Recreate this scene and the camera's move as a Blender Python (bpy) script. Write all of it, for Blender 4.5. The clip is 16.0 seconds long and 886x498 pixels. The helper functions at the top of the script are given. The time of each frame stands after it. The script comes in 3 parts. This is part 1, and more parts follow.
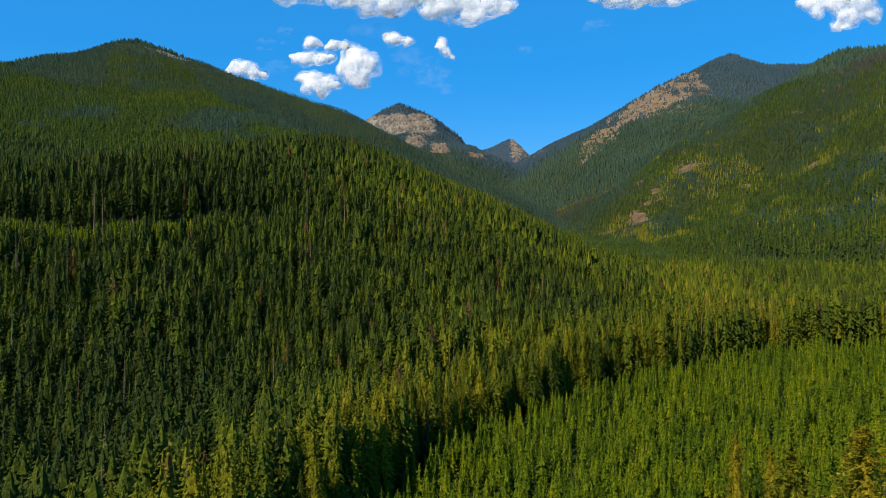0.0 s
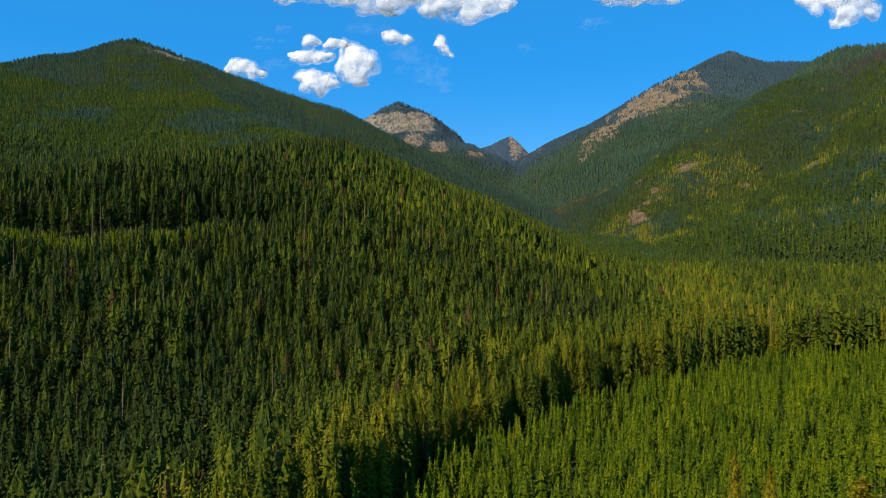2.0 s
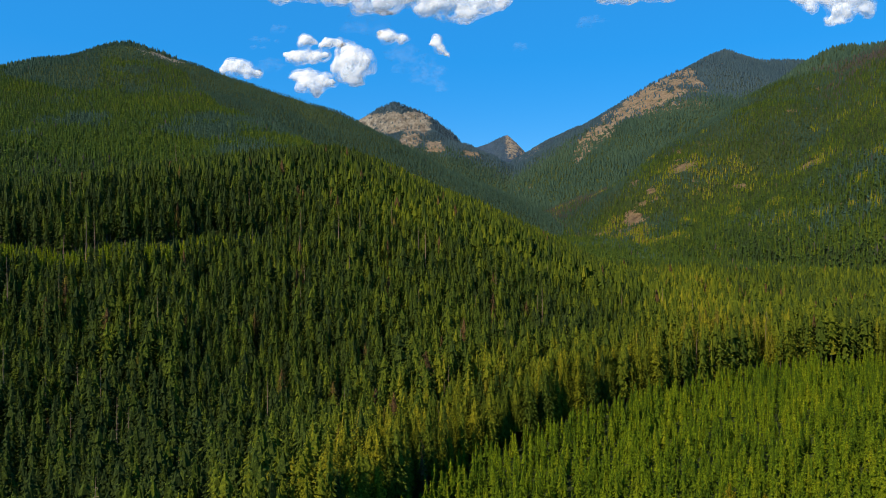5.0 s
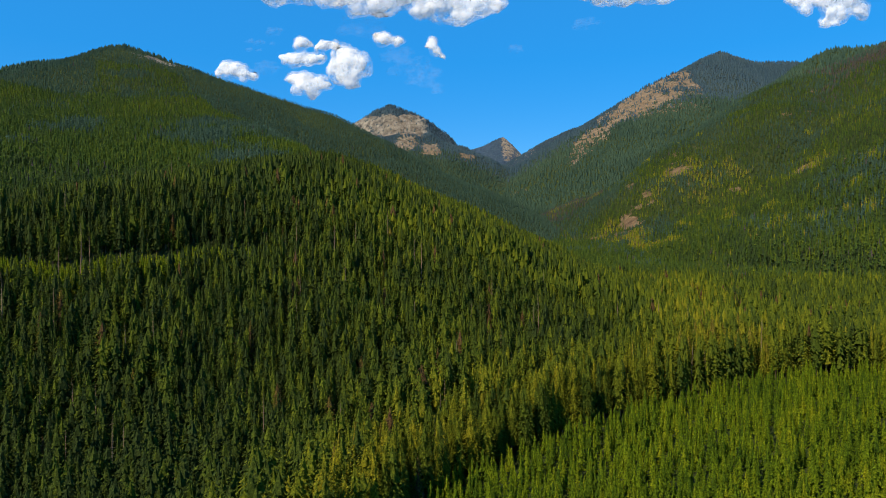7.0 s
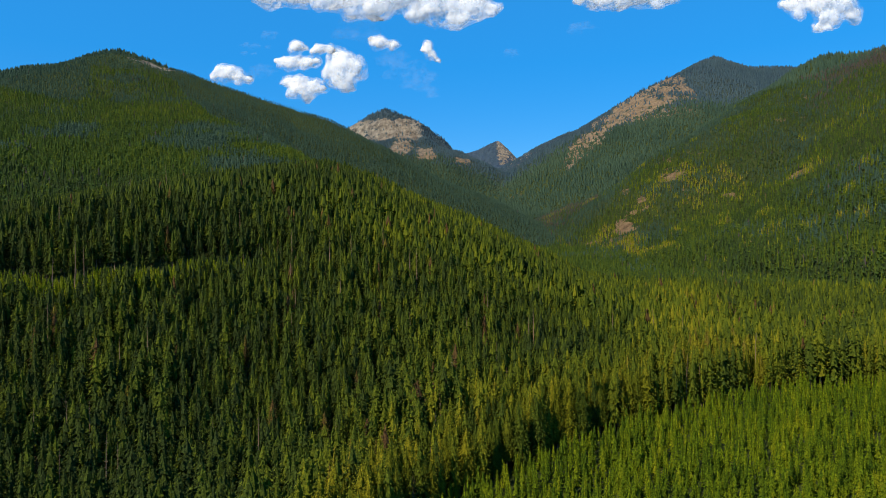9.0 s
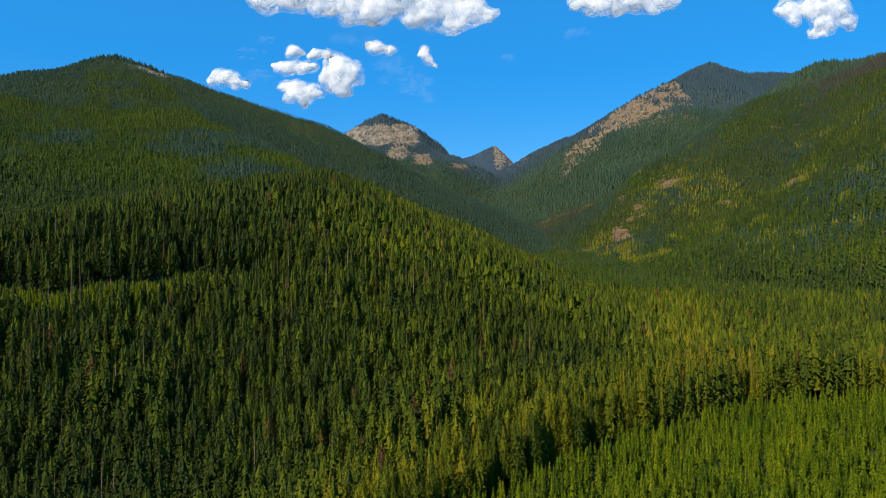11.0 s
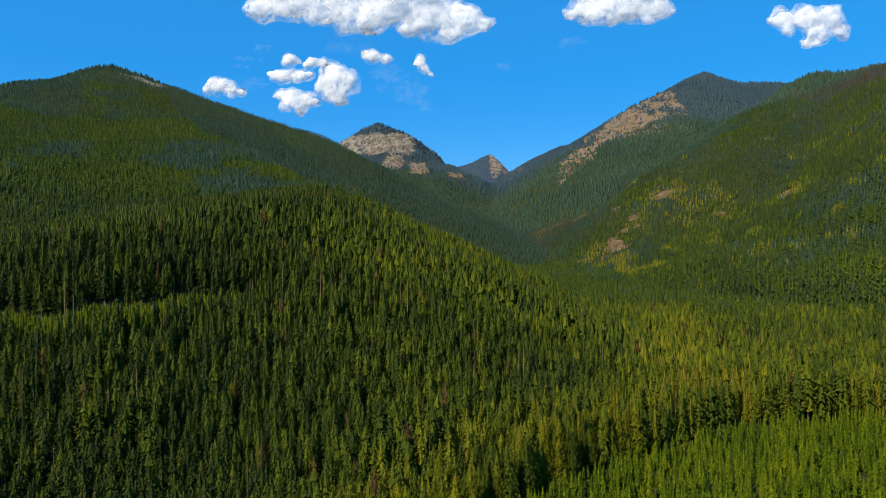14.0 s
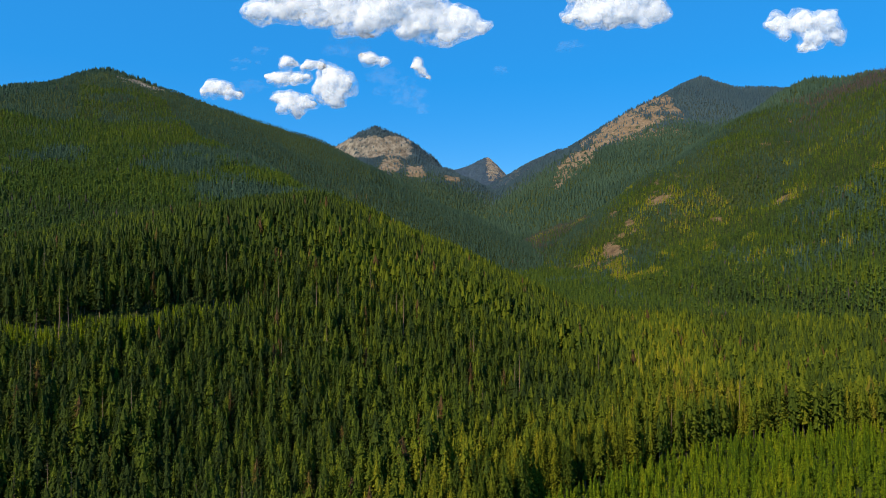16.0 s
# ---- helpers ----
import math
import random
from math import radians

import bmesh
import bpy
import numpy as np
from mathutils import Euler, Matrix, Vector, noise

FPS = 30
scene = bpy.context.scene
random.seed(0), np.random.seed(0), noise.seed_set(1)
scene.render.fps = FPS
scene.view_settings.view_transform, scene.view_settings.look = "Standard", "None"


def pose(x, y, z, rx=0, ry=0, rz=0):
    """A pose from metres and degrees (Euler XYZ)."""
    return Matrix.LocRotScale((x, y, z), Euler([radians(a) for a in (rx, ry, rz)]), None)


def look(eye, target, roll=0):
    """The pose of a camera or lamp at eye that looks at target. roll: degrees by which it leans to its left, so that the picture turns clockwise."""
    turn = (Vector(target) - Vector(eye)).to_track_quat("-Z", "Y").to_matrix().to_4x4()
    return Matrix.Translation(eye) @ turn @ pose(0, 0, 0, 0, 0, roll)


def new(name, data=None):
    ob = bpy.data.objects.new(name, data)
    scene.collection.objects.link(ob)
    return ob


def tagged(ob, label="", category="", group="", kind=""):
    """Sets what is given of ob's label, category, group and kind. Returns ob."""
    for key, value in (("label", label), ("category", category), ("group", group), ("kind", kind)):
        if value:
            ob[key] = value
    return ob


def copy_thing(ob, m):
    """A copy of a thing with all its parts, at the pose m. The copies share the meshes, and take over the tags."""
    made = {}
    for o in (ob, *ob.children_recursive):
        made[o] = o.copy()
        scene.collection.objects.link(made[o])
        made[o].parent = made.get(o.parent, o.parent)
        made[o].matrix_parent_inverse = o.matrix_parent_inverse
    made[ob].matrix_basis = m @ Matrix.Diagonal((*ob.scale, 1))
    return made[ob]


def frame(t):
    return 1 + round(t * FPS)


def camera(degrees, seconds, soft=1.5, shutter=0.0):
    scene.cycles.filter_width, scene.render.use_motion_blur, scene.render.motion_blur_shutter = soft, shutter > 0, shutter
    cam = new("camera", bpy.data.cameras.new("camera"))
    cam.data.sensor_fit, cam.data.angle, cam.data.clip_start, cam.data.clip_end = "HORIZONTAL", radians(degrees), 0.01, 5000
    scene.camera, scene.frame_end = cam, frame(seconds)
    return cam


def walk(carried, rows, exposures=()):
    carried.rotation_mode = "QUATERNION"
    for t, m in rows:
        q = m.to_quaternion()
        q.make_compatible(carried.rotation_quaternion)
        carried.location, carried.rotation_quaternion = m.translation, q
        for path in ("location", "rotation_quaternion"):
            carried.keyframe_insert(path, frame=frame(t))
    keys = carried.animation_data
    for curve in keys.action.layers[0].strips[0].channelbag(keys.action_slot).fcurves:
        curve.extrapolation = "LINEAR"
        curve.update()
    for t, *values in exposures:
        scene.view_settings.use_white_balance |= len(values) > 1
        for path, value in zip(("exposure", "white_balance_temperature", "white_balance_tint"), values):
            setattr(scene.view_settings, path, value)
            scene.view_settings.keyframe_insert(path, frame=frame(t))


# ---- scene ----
cam = camera(66.6, 16.0, soft=0.95)
METRES, EYE, TILT, LEAN, TURN = 40.0, 62.0, 0.0, 0.0, 0.0
ROWS = [
    (0.0, 0.0, 0.0, 0.0, -0.0, 0.0, 0.0),
    (0.5, 0.0019, 0.0021, 0.032, -0.01, -0.06, 0.04),
    (1.0, 0.004, 0.0041, 0.0628, -0.02, -0.1, 0.08),
    (1.5, 0.005, 0.0073, 0.0933, -0.04, -0.16, 0.12),
    (2.0, 0.0075, 0.0106, 0.124, -0.05, -0.21, 0.16),
    (2.5, 0.0107, 0.0134, 0.154, -0.07, -0.27, 0.22),
    (3.0, 0.014, 0.0169, 0.1841, -0.08, -0.34, 0.28),
    (5.5, 0.0314, 0.024, 0.3345, -0.37, -0.37, 0.54),
    (6.0, 0.0334, 0.0233, 0.3653, -0.45, -0.33, 0.58),
    (6.5, 0.0344, 0.0227, 0.3962, -0.53, -0.3, 0.62),
    (7.0, 0.036, 0.022, 0.4274, -0.61, -0.26, 0.64),
    (7.5, 0.0369, 0.0214, 0.4584, -0.71, -0.21, 0.66),
    (8.0, 0.0373, 0.0205, 0.4894, -0.81, -0.16, 0.65),
    (8.5, 0.0369, 0.0192, 0.5211, -0.91, -0.1, 0.65),
    (9.0, 0.0368, 0.0173, 0.5525, -1.01, -0.02, 0.65),
    (11.5, 0.0443, -0.0017, 0.7087, -1.34, 0.42, 0.59),
    (12.0, 0.0479, -0.0052, 0.7396, -1.4, 0.52, 0.58),
    (12.5, 0.0531, -0.0099, 0.7699, -1.46, 0.62, 0.59),
    (13.0, 0.0584, -0.0151, 0.8006, -1.51, 0.73, 0.6),
    (13.5, 0.0641, -0.0197, 0.8321, -1.57, 0.82, 0.59),
    (14.0, 0.0685, -0.0234, 0.8635, -1.63, 0.92, 0.59),
    (14.5, 0.0729, -0.0271, 0.8962, -1.69, 1.01, 0.57),
    (15.0, 0.0759, -0.0285, 0.9272, -1.75, 1.06, 0.53),
    (15.5, 0.0777, -0.0276, 0.9587, -1.82, 1.07, 0.49),
    (16.0, 0.0799, -0.0248, 0.9912, -1.89, 1.09, 0.45),
]
walk(cam, [(t, pose(0, 0, EYE, TILT, LEAN, TURN) @ pose(METRES * x, METRES * y, METRES * z, 90 + pitch, roll, yaw)) for t, x, y, z, yaw, pitch, roll in ROWS])

# ---- light ----
SUN = Vector((-0.58, -0.54, 0.74)).normalized()
world = bpy.data.worlds.new("sky")
scene.world = world
world.use_nodes = True
wt = world.node_tree
wt.nodes.clear()
sky = wt.nodes.new("ShaderNodeTexSky")
sky.sky_type = "NISHITA"
sky.sun_disc = False
sky.sun_elevation = math.asin(SUN.z)
sky.sun_rotation = math.atan2(SUN.x, SUN.y)
sky.altitude = 900
sky.air_density, sky.dust_density, sky.ozone_density = 1.0, 0.3, 2.5
hsv = wt.nodes.new("ShaderNodeHueSaturation")
hsv.inputs["Saturation"].default_value = 1.55
back = wt.nodes.new("ShaderNodeBackground")
back.inputs["Strength"].default_value = 0.130
wout = wt.nodes.new("ShaderNodeOutputWorld")
wt.links.new(sky.outputs[0], hsv.inputs["Color"])
even = wt.nodes.new("ShaderNodeMix")
even.data_type = "RGBA"
even.inputs[0].default_value = 0.66
even.inputs[7].default_value = (0.22, 1.80, 4.65, 1)
wt.links.new(hsv.outputs[0], even.inputs[6])
wt.links.new(even.outputs[2], back.inputs["Color"])
wt.links.new(back.outputs[0], wout.inputs["Surface"])
lamp = new("sun", bpy.data.lights.new("sun", "SUN"))
lamp.data.energy, lamp.data.angle, lamp.data.color = 5.0, radians(0.5), (1.0, 0.87, 0.64)
scene.view_settings.exposure = 0.5
lamp.matrix_world = look(SUN * 1000, (0, 0, 0))


# ---- materials ----
def material(name):
    m = bpy.data.materials.new(name)
    m.use_nodes = True
    t = m.node_tree
    return m, t, t.nodes["Principled BSDF"]


def ramp(t, stops, source):
    n = t.nodes.new("ShaderNodeValToRGB")
    e = n.color_ramp.elements
    while len(e) < len(stops):
        e.new(0.5)
    for el, (p, c) in zip(e, stops):
        el.position, el.color = p, (*c, 1)
    t.links.new(source, n.inputs[0])
    return n.outputs[0]


def noise_of(t, scale, detail=4.0, rough=0.55, stretch=None):
    co = t.nodes.new("ShaderNodeTexCoord")
    n = t.nodes.new("ShaderNodeTexNoise")
    n.inputs["Scale"].default_value, n.inputs["Detail"].default_value, n.inputs["Roughness"].default_value = scale, detail, rough
    if stretch:
        mp = t.nodes.new("ShaderNodeMapping")
        mp.inputs["Scale"].default_value = stretch
        t.links.new(co.outputs["Object"], mp.inputs[0])
        t.links.new(mp.outputs[0], n.inputs["Vector"])
    else:
        t.links.new(co.outputs["Object"], n.inputs["Vector"])
    return n.outputs[0]


def mixed(t, a, b, fac, kind="MIX"):
    n = t.nodes.new("ShaderNodeMix")
    n.data_type, n.blend_type = "RGBA", kind
    for sock, val in ((n.inputs[0], fac), (n.inputs[6], a), (n.inputs[7], b)):
        if isinstance(val, (int, float)):
            sock.default_value = val
        elif isinstance(val, tuple):
            sock.default_value = (*val, 1)
        else:
            t.links.new(val, sock)
    return n.outputs[2]


def maths(t, op, a, b):
    n = t.nodes.new("ShaderNodeMath")
    n.operation = op
    for sock, val in ((n.inputs[0], a), (n.inputs[1], b)):
        if isinstance(val, (int, float)):
            sock.default_value = val
        else:
            t.links.new(val, sock)
    return n.outputs[0]


def foliage(name, stops, tint=True, jitter=0.26, open_share=0.0, even=0.0, tall=1.0):
    """Needles: the colour follows the tree's own tint, each bough a little off it."""
    m, t, p = material(name)
    geo = t.nodes.new("ShaderNodeNewGeometry")
    if tint:
        at = t.nodes.new("ShaderNodeAttribute")
        at.attribute_name = "tint"
        own = at.outputs["Fac"]
    else:
        own = t.nodes.new("ShaderNodeObjectInfo").outputs["Random"]
    off = maths(t, "MULTIPLY", maths(t, "SUBTRACT", geo.outputs["Random Per Island"], 0.5), jitter)
    col = ramp(t, stops, maths(t, "ADD", own, off))
    spots = ramp(t, [(0.32, (0.30, 0.34, 0.34)), (0.5, (0.9, 0.9, 0.9)), (0.68, (1.75, 1.7, 1.5))], noise_of(t, 1.6 * tall, 4.0, 0.7))
    tinted = mixed(t, col, spots, 1.0 - even, "MULTIPLY")
    t.links.new(tinted, p.inputs["Base Color"])
    p.inputs["Roughness"].default_value = 0.8
    p.inputs["Specular IOR Level"].default_value = 0.1
    relief = t.nodes.new("ShaderNodeBump")
    relief.inputs["Strength"].default_value, relief.inputs["Distance"].default_value = 0.55 * (1 - even), 0.4 / tall
    t.links.new(noise_of(t, 3.0 * tall, 3.0, 0.7), relief.inputs["Height"])
    t.links.new(relief.outputs[0], p.inputs["Normal"])
    thin, mix = t.nodes.new("ShaderNodeBsdfTranslucent"), t.nodes.new("ShaderNodeMixShader")
    mix.inputs[0].default_value = 0.48 + 0.12 * even
    t.links.new(tinted, thin.inputs["Color"])
    t.links.new(p.outputs[0], mix.inputs[1])
    t.links.new(thin.outputs[0], mix.inputs[2])
    last = mix.outputs[0]
    if open_share:
        gap, sparse = t.nodes.new("ShaderNodeBsdfTransparent"), t.nodes.new("ShaderNodeMixShader")
        holes = ramp(t, [(open_share - 0.03, (1, 1, 1)), (open_share + 0.03, (0, 0, 0))], noise_of(t, 4.5 * tall, 4.0, 0.8))
        t.links.new(holes, sparse.inputs[0])
        t.links.new(last, sparse.inputs[1])
        t.links.new(gap.outputs[0], sparse.inputs[2])
        last = sparse.outputs[0]
    t.links.new(last, t.nodes["Material Output"].inputs["Surface"])
    return m


OLD = [(0.0, (0.040, 0.062, 0.015)), (0.3, (0.078, 0.110, 0.012)), (0.6, (0.150, 0.175, 0.012)), (0.8, (0.250, 0.232, 0.014)), (0.93, (0.125, 0.074, 0.030))]
GREEN = [(0.0, (0.050, 0.092, 0.006)), (0.5, (0.128, 0.180, 0.006)), (1.0, (0.235, 0.245, 0.008))]
FOREST = foliage("conifer_needles", OLD)
# Bluer and less spotted than the near needles: distance haze put into colour.
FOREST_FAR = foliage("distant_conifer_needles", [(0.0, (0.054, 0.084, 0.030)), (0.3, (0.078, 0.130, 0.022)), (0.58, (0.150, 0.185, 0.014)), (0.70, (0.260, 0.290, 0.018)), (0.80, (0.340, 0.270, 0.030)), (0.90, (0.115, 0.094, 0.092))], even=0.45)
YOUNG = foliage("young_needles", GREEN)
# Dark blue-green: air haze and slope shade put into the needle colour.
HAZE_TINTED = foliage("haze_tinted_needles", [(0.0, (0.056, 0.104, 0.074)), (0.5, (0.080, 0.138, 0.090)), (1.0, (0.118, 0.168, 0.090))], even=0.45)
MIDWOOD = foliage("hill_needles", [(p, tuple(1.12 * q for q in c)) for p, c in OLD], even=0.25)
# Bluer still for the farthest ridges: air haze painted as needle colour.
HAZE_BLUE = foliage("haze_blue_needles", [(0.0, (0.064, 0.116, 0.150)), (0.5, (0.090, 0.146, 0.175)), (1.0, (0.125, 0.165, 0.175))], even=0.6)
FIR_OWN = foliage("fir_needles_single", [(0.0, (0.044, 0.070, 0.012)), (0.5, (0.090, 0.118, 0.010)), (1.0, (0.145, 0.160, 0.010))], False, 0.2, 0.36, tall=25.0)
FOREST_OWN = foliage("larch_needles_single", [(0.0, (0.105, 0.125, 0.010)), (0.5, (0.165, 0.172, 0.010)), (1.0, (0.235, 0.215, 0.012))], False, 0.2, 0.36, tall=25.0)
YOUNG_OWN = foliage("young_needles_single", GREEN, False, 0.2, 0.34, tall=12.0)
PINE_OWN = foliage("pine_needles", [(0.0, (0.140, 0.145, 0.008)), (0.5, (0.200, 0.180, 0.010)), (1.0, (0.270, 0.220, 0.012))], False, 0.2, 0.36, tall=26.0)


def bark_material(name, dark, light):
    m, t, p = material(name)
    t.links.new(ramp(t, [(0.3, dark), (0.7, light)], noise_of(t, 2.0, 5.0, 0.6, (1, 1, 0.25))), p.inputs["Base Color"])
    p.inputs["Roughness"].default_value = 0.9
    return m


BARK = bark_material("bark", (0.07, 0.045, 0.028), (0.22, 0.15, 0.09))
DEADWOOD = bark_material("grey_deadwood", (0.12, 0.075, 0.045), (0.30, 0.20, 0.12))


def ground_material():
    """Forest floor under the trees, bare rock where the bare attribute says so."""
    m, t, p = material("mountain_ground")
    at = t.nodes.new("ShaderNodeAttribute")
    at.attribute_name = "bare"
    sand = t.nodes.new("ShaderNodeAttribute")
    sand.attribute_name = "warm"
    soil = ramp(t, [(0.3, (0.045, 0.062, 0.018)), (0.55, (0.066, 0.088, 0.022)), (0.75, (0.095, 0.110, 0.030))], noise_of(t, 0.05, 8.0, 0.65))
    # Far soil turns blue: air haze put into the ground colour.
    haze_fac = t.nodes.new("ShaderNodeAttribute")
    haze_fac.attribute_name = "far_haze"
    far_haze = ramp(t, [(0.3, (0.034, 0.058, 0.092)), (0.55, (0.050, 0.080, 0.116)), (0.75, (0.080, 0.104, 0.130))], noise_of(t, 0.05, 8.0, 0.65))
    soil = mixed(t, soil, far_haze, haze_fac.outputs["Fac"])
    grey = ramp(t, [(0.33, (0.05, 0.047, 0.042)), (0.44, (0.17, 0.15, 0.125)), (0.56, (0.33, 0.285, 0.22)), (0.70, (0.46, 0.405, 0.32))], noise_of(t, 0.05, 10.0, 0.75, (1, 1, 0.45)))
    tan = ramp(t, [(0.30, (0.08, 0.05, 0.028)), (0.48, (0.26, 0.165, 0.085)), (0.72, (0.42, 0.28, 0.14))], noise_of(t, 0.05, 10.0, 0.75, (1, 1, 0.5)))
    rock = mixed(t, grey, tan, sand.outputs["Fac"])
    rough = maths(t, "MULTIPLY", maths(t, "SUBTRACT", noise_of(t, 0.045, 10.0, 0.75), 0.5), 3.4)
    edge = maths(t, "ADD", at.outputs["Fac"], maths(t, "MULTIPLY", rough, maths(t, "MINIMUM", maths(t, "MULTIPLY", at.outputs["Fac"], 5.0), 1.0)))
    mask = ramp(t, [(0.44, (0, 0, 0)), (0.50, (1, 1, 1))], edge)
    t.links.new(mixed(t, soil, rock, mask), p.inputs["Base Color"])
    p.inputs["Roughness"].default_value = 0.92
    p.inputs["Specular IOR Level"].default_value = 0.1
    bump = t.nodes.new("ShaderNodeBump")
    bump.inputs["Strength"].default_value, bump.inputs["Distance"].default_value = 1.0, 34.0
    t.links.new(noise_of(t, 0.05, 9.0, 0.7), bump.inputs["Height"])
    t.links.new(bump.outputs[0], p.inputs["Normal"])
    return m


GROUND = ground_material()


def cloud_material():
    m, t, p = material("cloud_body")
    p.inputs["Base Color"].default_value = (0.985, 0.985, 0.985, 1)
    p.inputs["Roughness"].default_value = 1.0
    p.inputs["Specular IOR Level"].default_value = 0.0
    thin, mix = t.nodes.new("ShaderNodeBsdfTranslucent"), t.nodes.new("ShaderNodeMixShader")
    thin.inputs["Color"].default_value = (0.99, 0.99, 0.99, 1)
    mix.inputs[0].default_value = 0.55
    t.links.new(p.outputs[0], mix.inputs[1])
    t.links.new(thin.outputs[0], mix.inputs[2])
    t.links.new(mix.outputs[0], t.nodes["Material Output"].inputs["Surface"])
    return m


def wisp_material(name, clear):
    m = bpy.data.materials.new(name)
    m.use_nodes = True
    t = m.node_tree
    t.nodes.clear()
    out = t.nodes.new("ShaderNodeOutputMaterial")
    d, tr, cl = t.nodes.new("ShaderNodeBsdfDiffuse"), t.nodes.new("ShaderNodeBsdfTranslucent"), t.nodes.new("ShaderNodeBsdfTransparent")
    d.inputs[0].default_value = tr.inputs[0].default_value = (0.97, 0.97, 0.97, 1)
    a, b = t.nodes.new("ShaderNodeMixShader"), t.nodes.new("ShaderNodeMixShader")
    a.inputs[0].default_value = 0.50
    t.links.new(d.outputs[0], a.inputs[1])
    t.links.new(tr.outputs[0], a.inputs[2])
    f = ramp(t, [(0.40, (clear[0],) * 3), (0.62, (1, 1, 1))], noise_of(t, clear[1], 8.0, 0.65))
    t.links.new(f, b.inputs[0])
    t.links.new(a.outputs[0], b.inputs[1])
    t.links.new(cl.outputs[0], b.inputs[2])
    t.links.new(b.outputs[0], out.inputs[0])
    return m


CLOUD = cloud_material()
WISP = wisp_material("cloud_wisp", (0.35, 0.012))
HAZE = wisp_material("cloud_edge", (0.70, 0.012))
VEIL = wisp_material("cloud_veil", (0.975, 0.014))

# ---- the lie of the land ----
RNG = np.random.default_rng(7)
LATTICE = RNG.random((256, 256))


def value_noise(x, y):
    xi, yi = np.floor(x).astype(int), np.floor(y).astype(int)
    fx, fy = x - xi, y - yi
    fx, fy = fx * fx * (3 - 2 * fx), fy * fy * (3 - 2 * fy)
    g = lambda i, j: LATTICE[i % 256, j % 256]
    return (g(xi, yi) * (1 - fx) + g(xi + 1, yi) * fx) * (1 - fy) + (g(xi, yi + 1) * (1 - fx) + g(xi + 1, yi + 1) * fx) * fy


def fbm(x, y, size, octaves=4):
    """Noise from -1 to 1 about features of that many metres."""
    total, amp, norm = 0.0, 1.0, 0.0
    for k in range(octaves):
        total = total + amp * (2 * value_noise(x / size + 17.3 * k, y / size + 41.7 * k) - 1)
        norm += amp
        amp, size = amp * 0.5, size * 0.5
    return total / norm


# Crest lines (x, y, height) and the fall away from them (metres off the crest, metres down).
RIDGES = {
    "near_hill": ([(-900, 300, 30), (-700, 330, 40)], [(0, 0), (2000, 900)]),
    "left_spur": ([(-802, 1760, 592), (-680, 1620, 490), (-590, 1500, 425)],
                  [(0, 0), (100, 35), (300, 140), (2000, 1100)]),
    "left_mountain": ([(-2600, 1500, 480), (-1500, 1700, 520), (-1156, 1760, 545), (-965, 1760, 573), (-870, 1760, 584), (-802, 1760, 610), (-700, 1760, 572), (-537, 1760, 512), (-330, 1760, 448), (-198, 1760, 346), (-124, 1760, 311), (0, 1800, 225), (120, 1850, 140)],
                      [(0, 0), (80, 30), (2000, 1050)]),
    "right_mountain": ([(800, 200, 260), (950, 500, 345), (1050, 800, 410), (1100, 1100, 502), (1100, 1400, 530), (1100, 1674, 572), (1080, 1800, 604), (1066, 2000, 580), (1180, 2300, 560), (1500, 2500, 600)],
                       [(0, 0), (100, 52), (500, 318), (620, 380), (760, 425), (2500, 1250)]),
    "right_spur": ([(1066, 1980, 570), (960, 1720, 512), (780, 1560, 415), (610, 1480, 300), (410, 1450, 138), (300, 1440, 72), (240, 1440, 66)],
                   [(0, 0), (133, 42), (250, 115), (375, 215), (2000, 1100)]),
    "rocky_ridge": ([(330, 2280, 255), (480, 2400, 345), (690, 2669, 504), (850, 2730, 640), (990, 2793, 784), (1180, 2950, 876), (1260, 3080, 931), (1360, 3206, 988), (1521, 3206, 943), (1709, 3206, 939), (2400, 3300, 900)],
                    [(0, 0), (120, 62), (2500, 1500)]),
    "granite_dome": ([(-900, 2900, 420), (-500, 2900, 560), (-362, 2900, 602), (-253, 2900, 661), (-175, 2900, 695), (-110, 2900, 663), (-58, 2900, 638), (39, 2900, 572), (136, 2900, 450), (233, 2900, 390), (355, 2900, 317)],
                     [(0, 0), (30, 25), (120, 156), (436, 262), (700, 440), (900, 570), (3000, 1800)]),
    "launch_knoll": ([(-20, 30, 15), (65, 58, 17)], [(0, 0), (30, 6), (60, 18), (100, 40), (2000, 900)]),
    "far_ridge": ([(1500, 3700, 900), (975, 3800, 790), (880, 3800, 752), (783, 3800, 743), (700, 3800, 668), (640, 3800, 604), (497, 3800, 520), (380, 3780, 440)],
                  [(0, 0), (2000, 1100)]),
    "far_peak": ([(-300, 4700, 660), (100, 4700, 700), (250, 4700, 752), (358, 4700, 781), (420, 4700, 812), (468, 4700, 836), (486, 4700, 834), (555, 4700, 741), (615, 4700, 672), (900, 4700, 640)],
                 [(0, 0), (60, 50), (200, 210), (2000, 1100)]),
}
FLOOR_Y = [-5000, -1500, -300, 230, 310, 400, 500, 600, 720, 850, 1000, 1080, 1270, 1700, 2362, 3000, 4700]
FLOOR_Z = [420, 90, 0, -3, 1, 15, 24, 33, 37, 43, 55, 62, 76, 128, 258, 370, 540]
# The wooded hill: facets (height at 50 m west and 400 m north, rise to the east, rise to the north) under its top line.
HILL_FACETS = [(74.1, -0.351, 0.406), (79.3, -0.252, 0.557), (104.7, -0.419, 0.114), (121.6, 0.13, 0.15)]
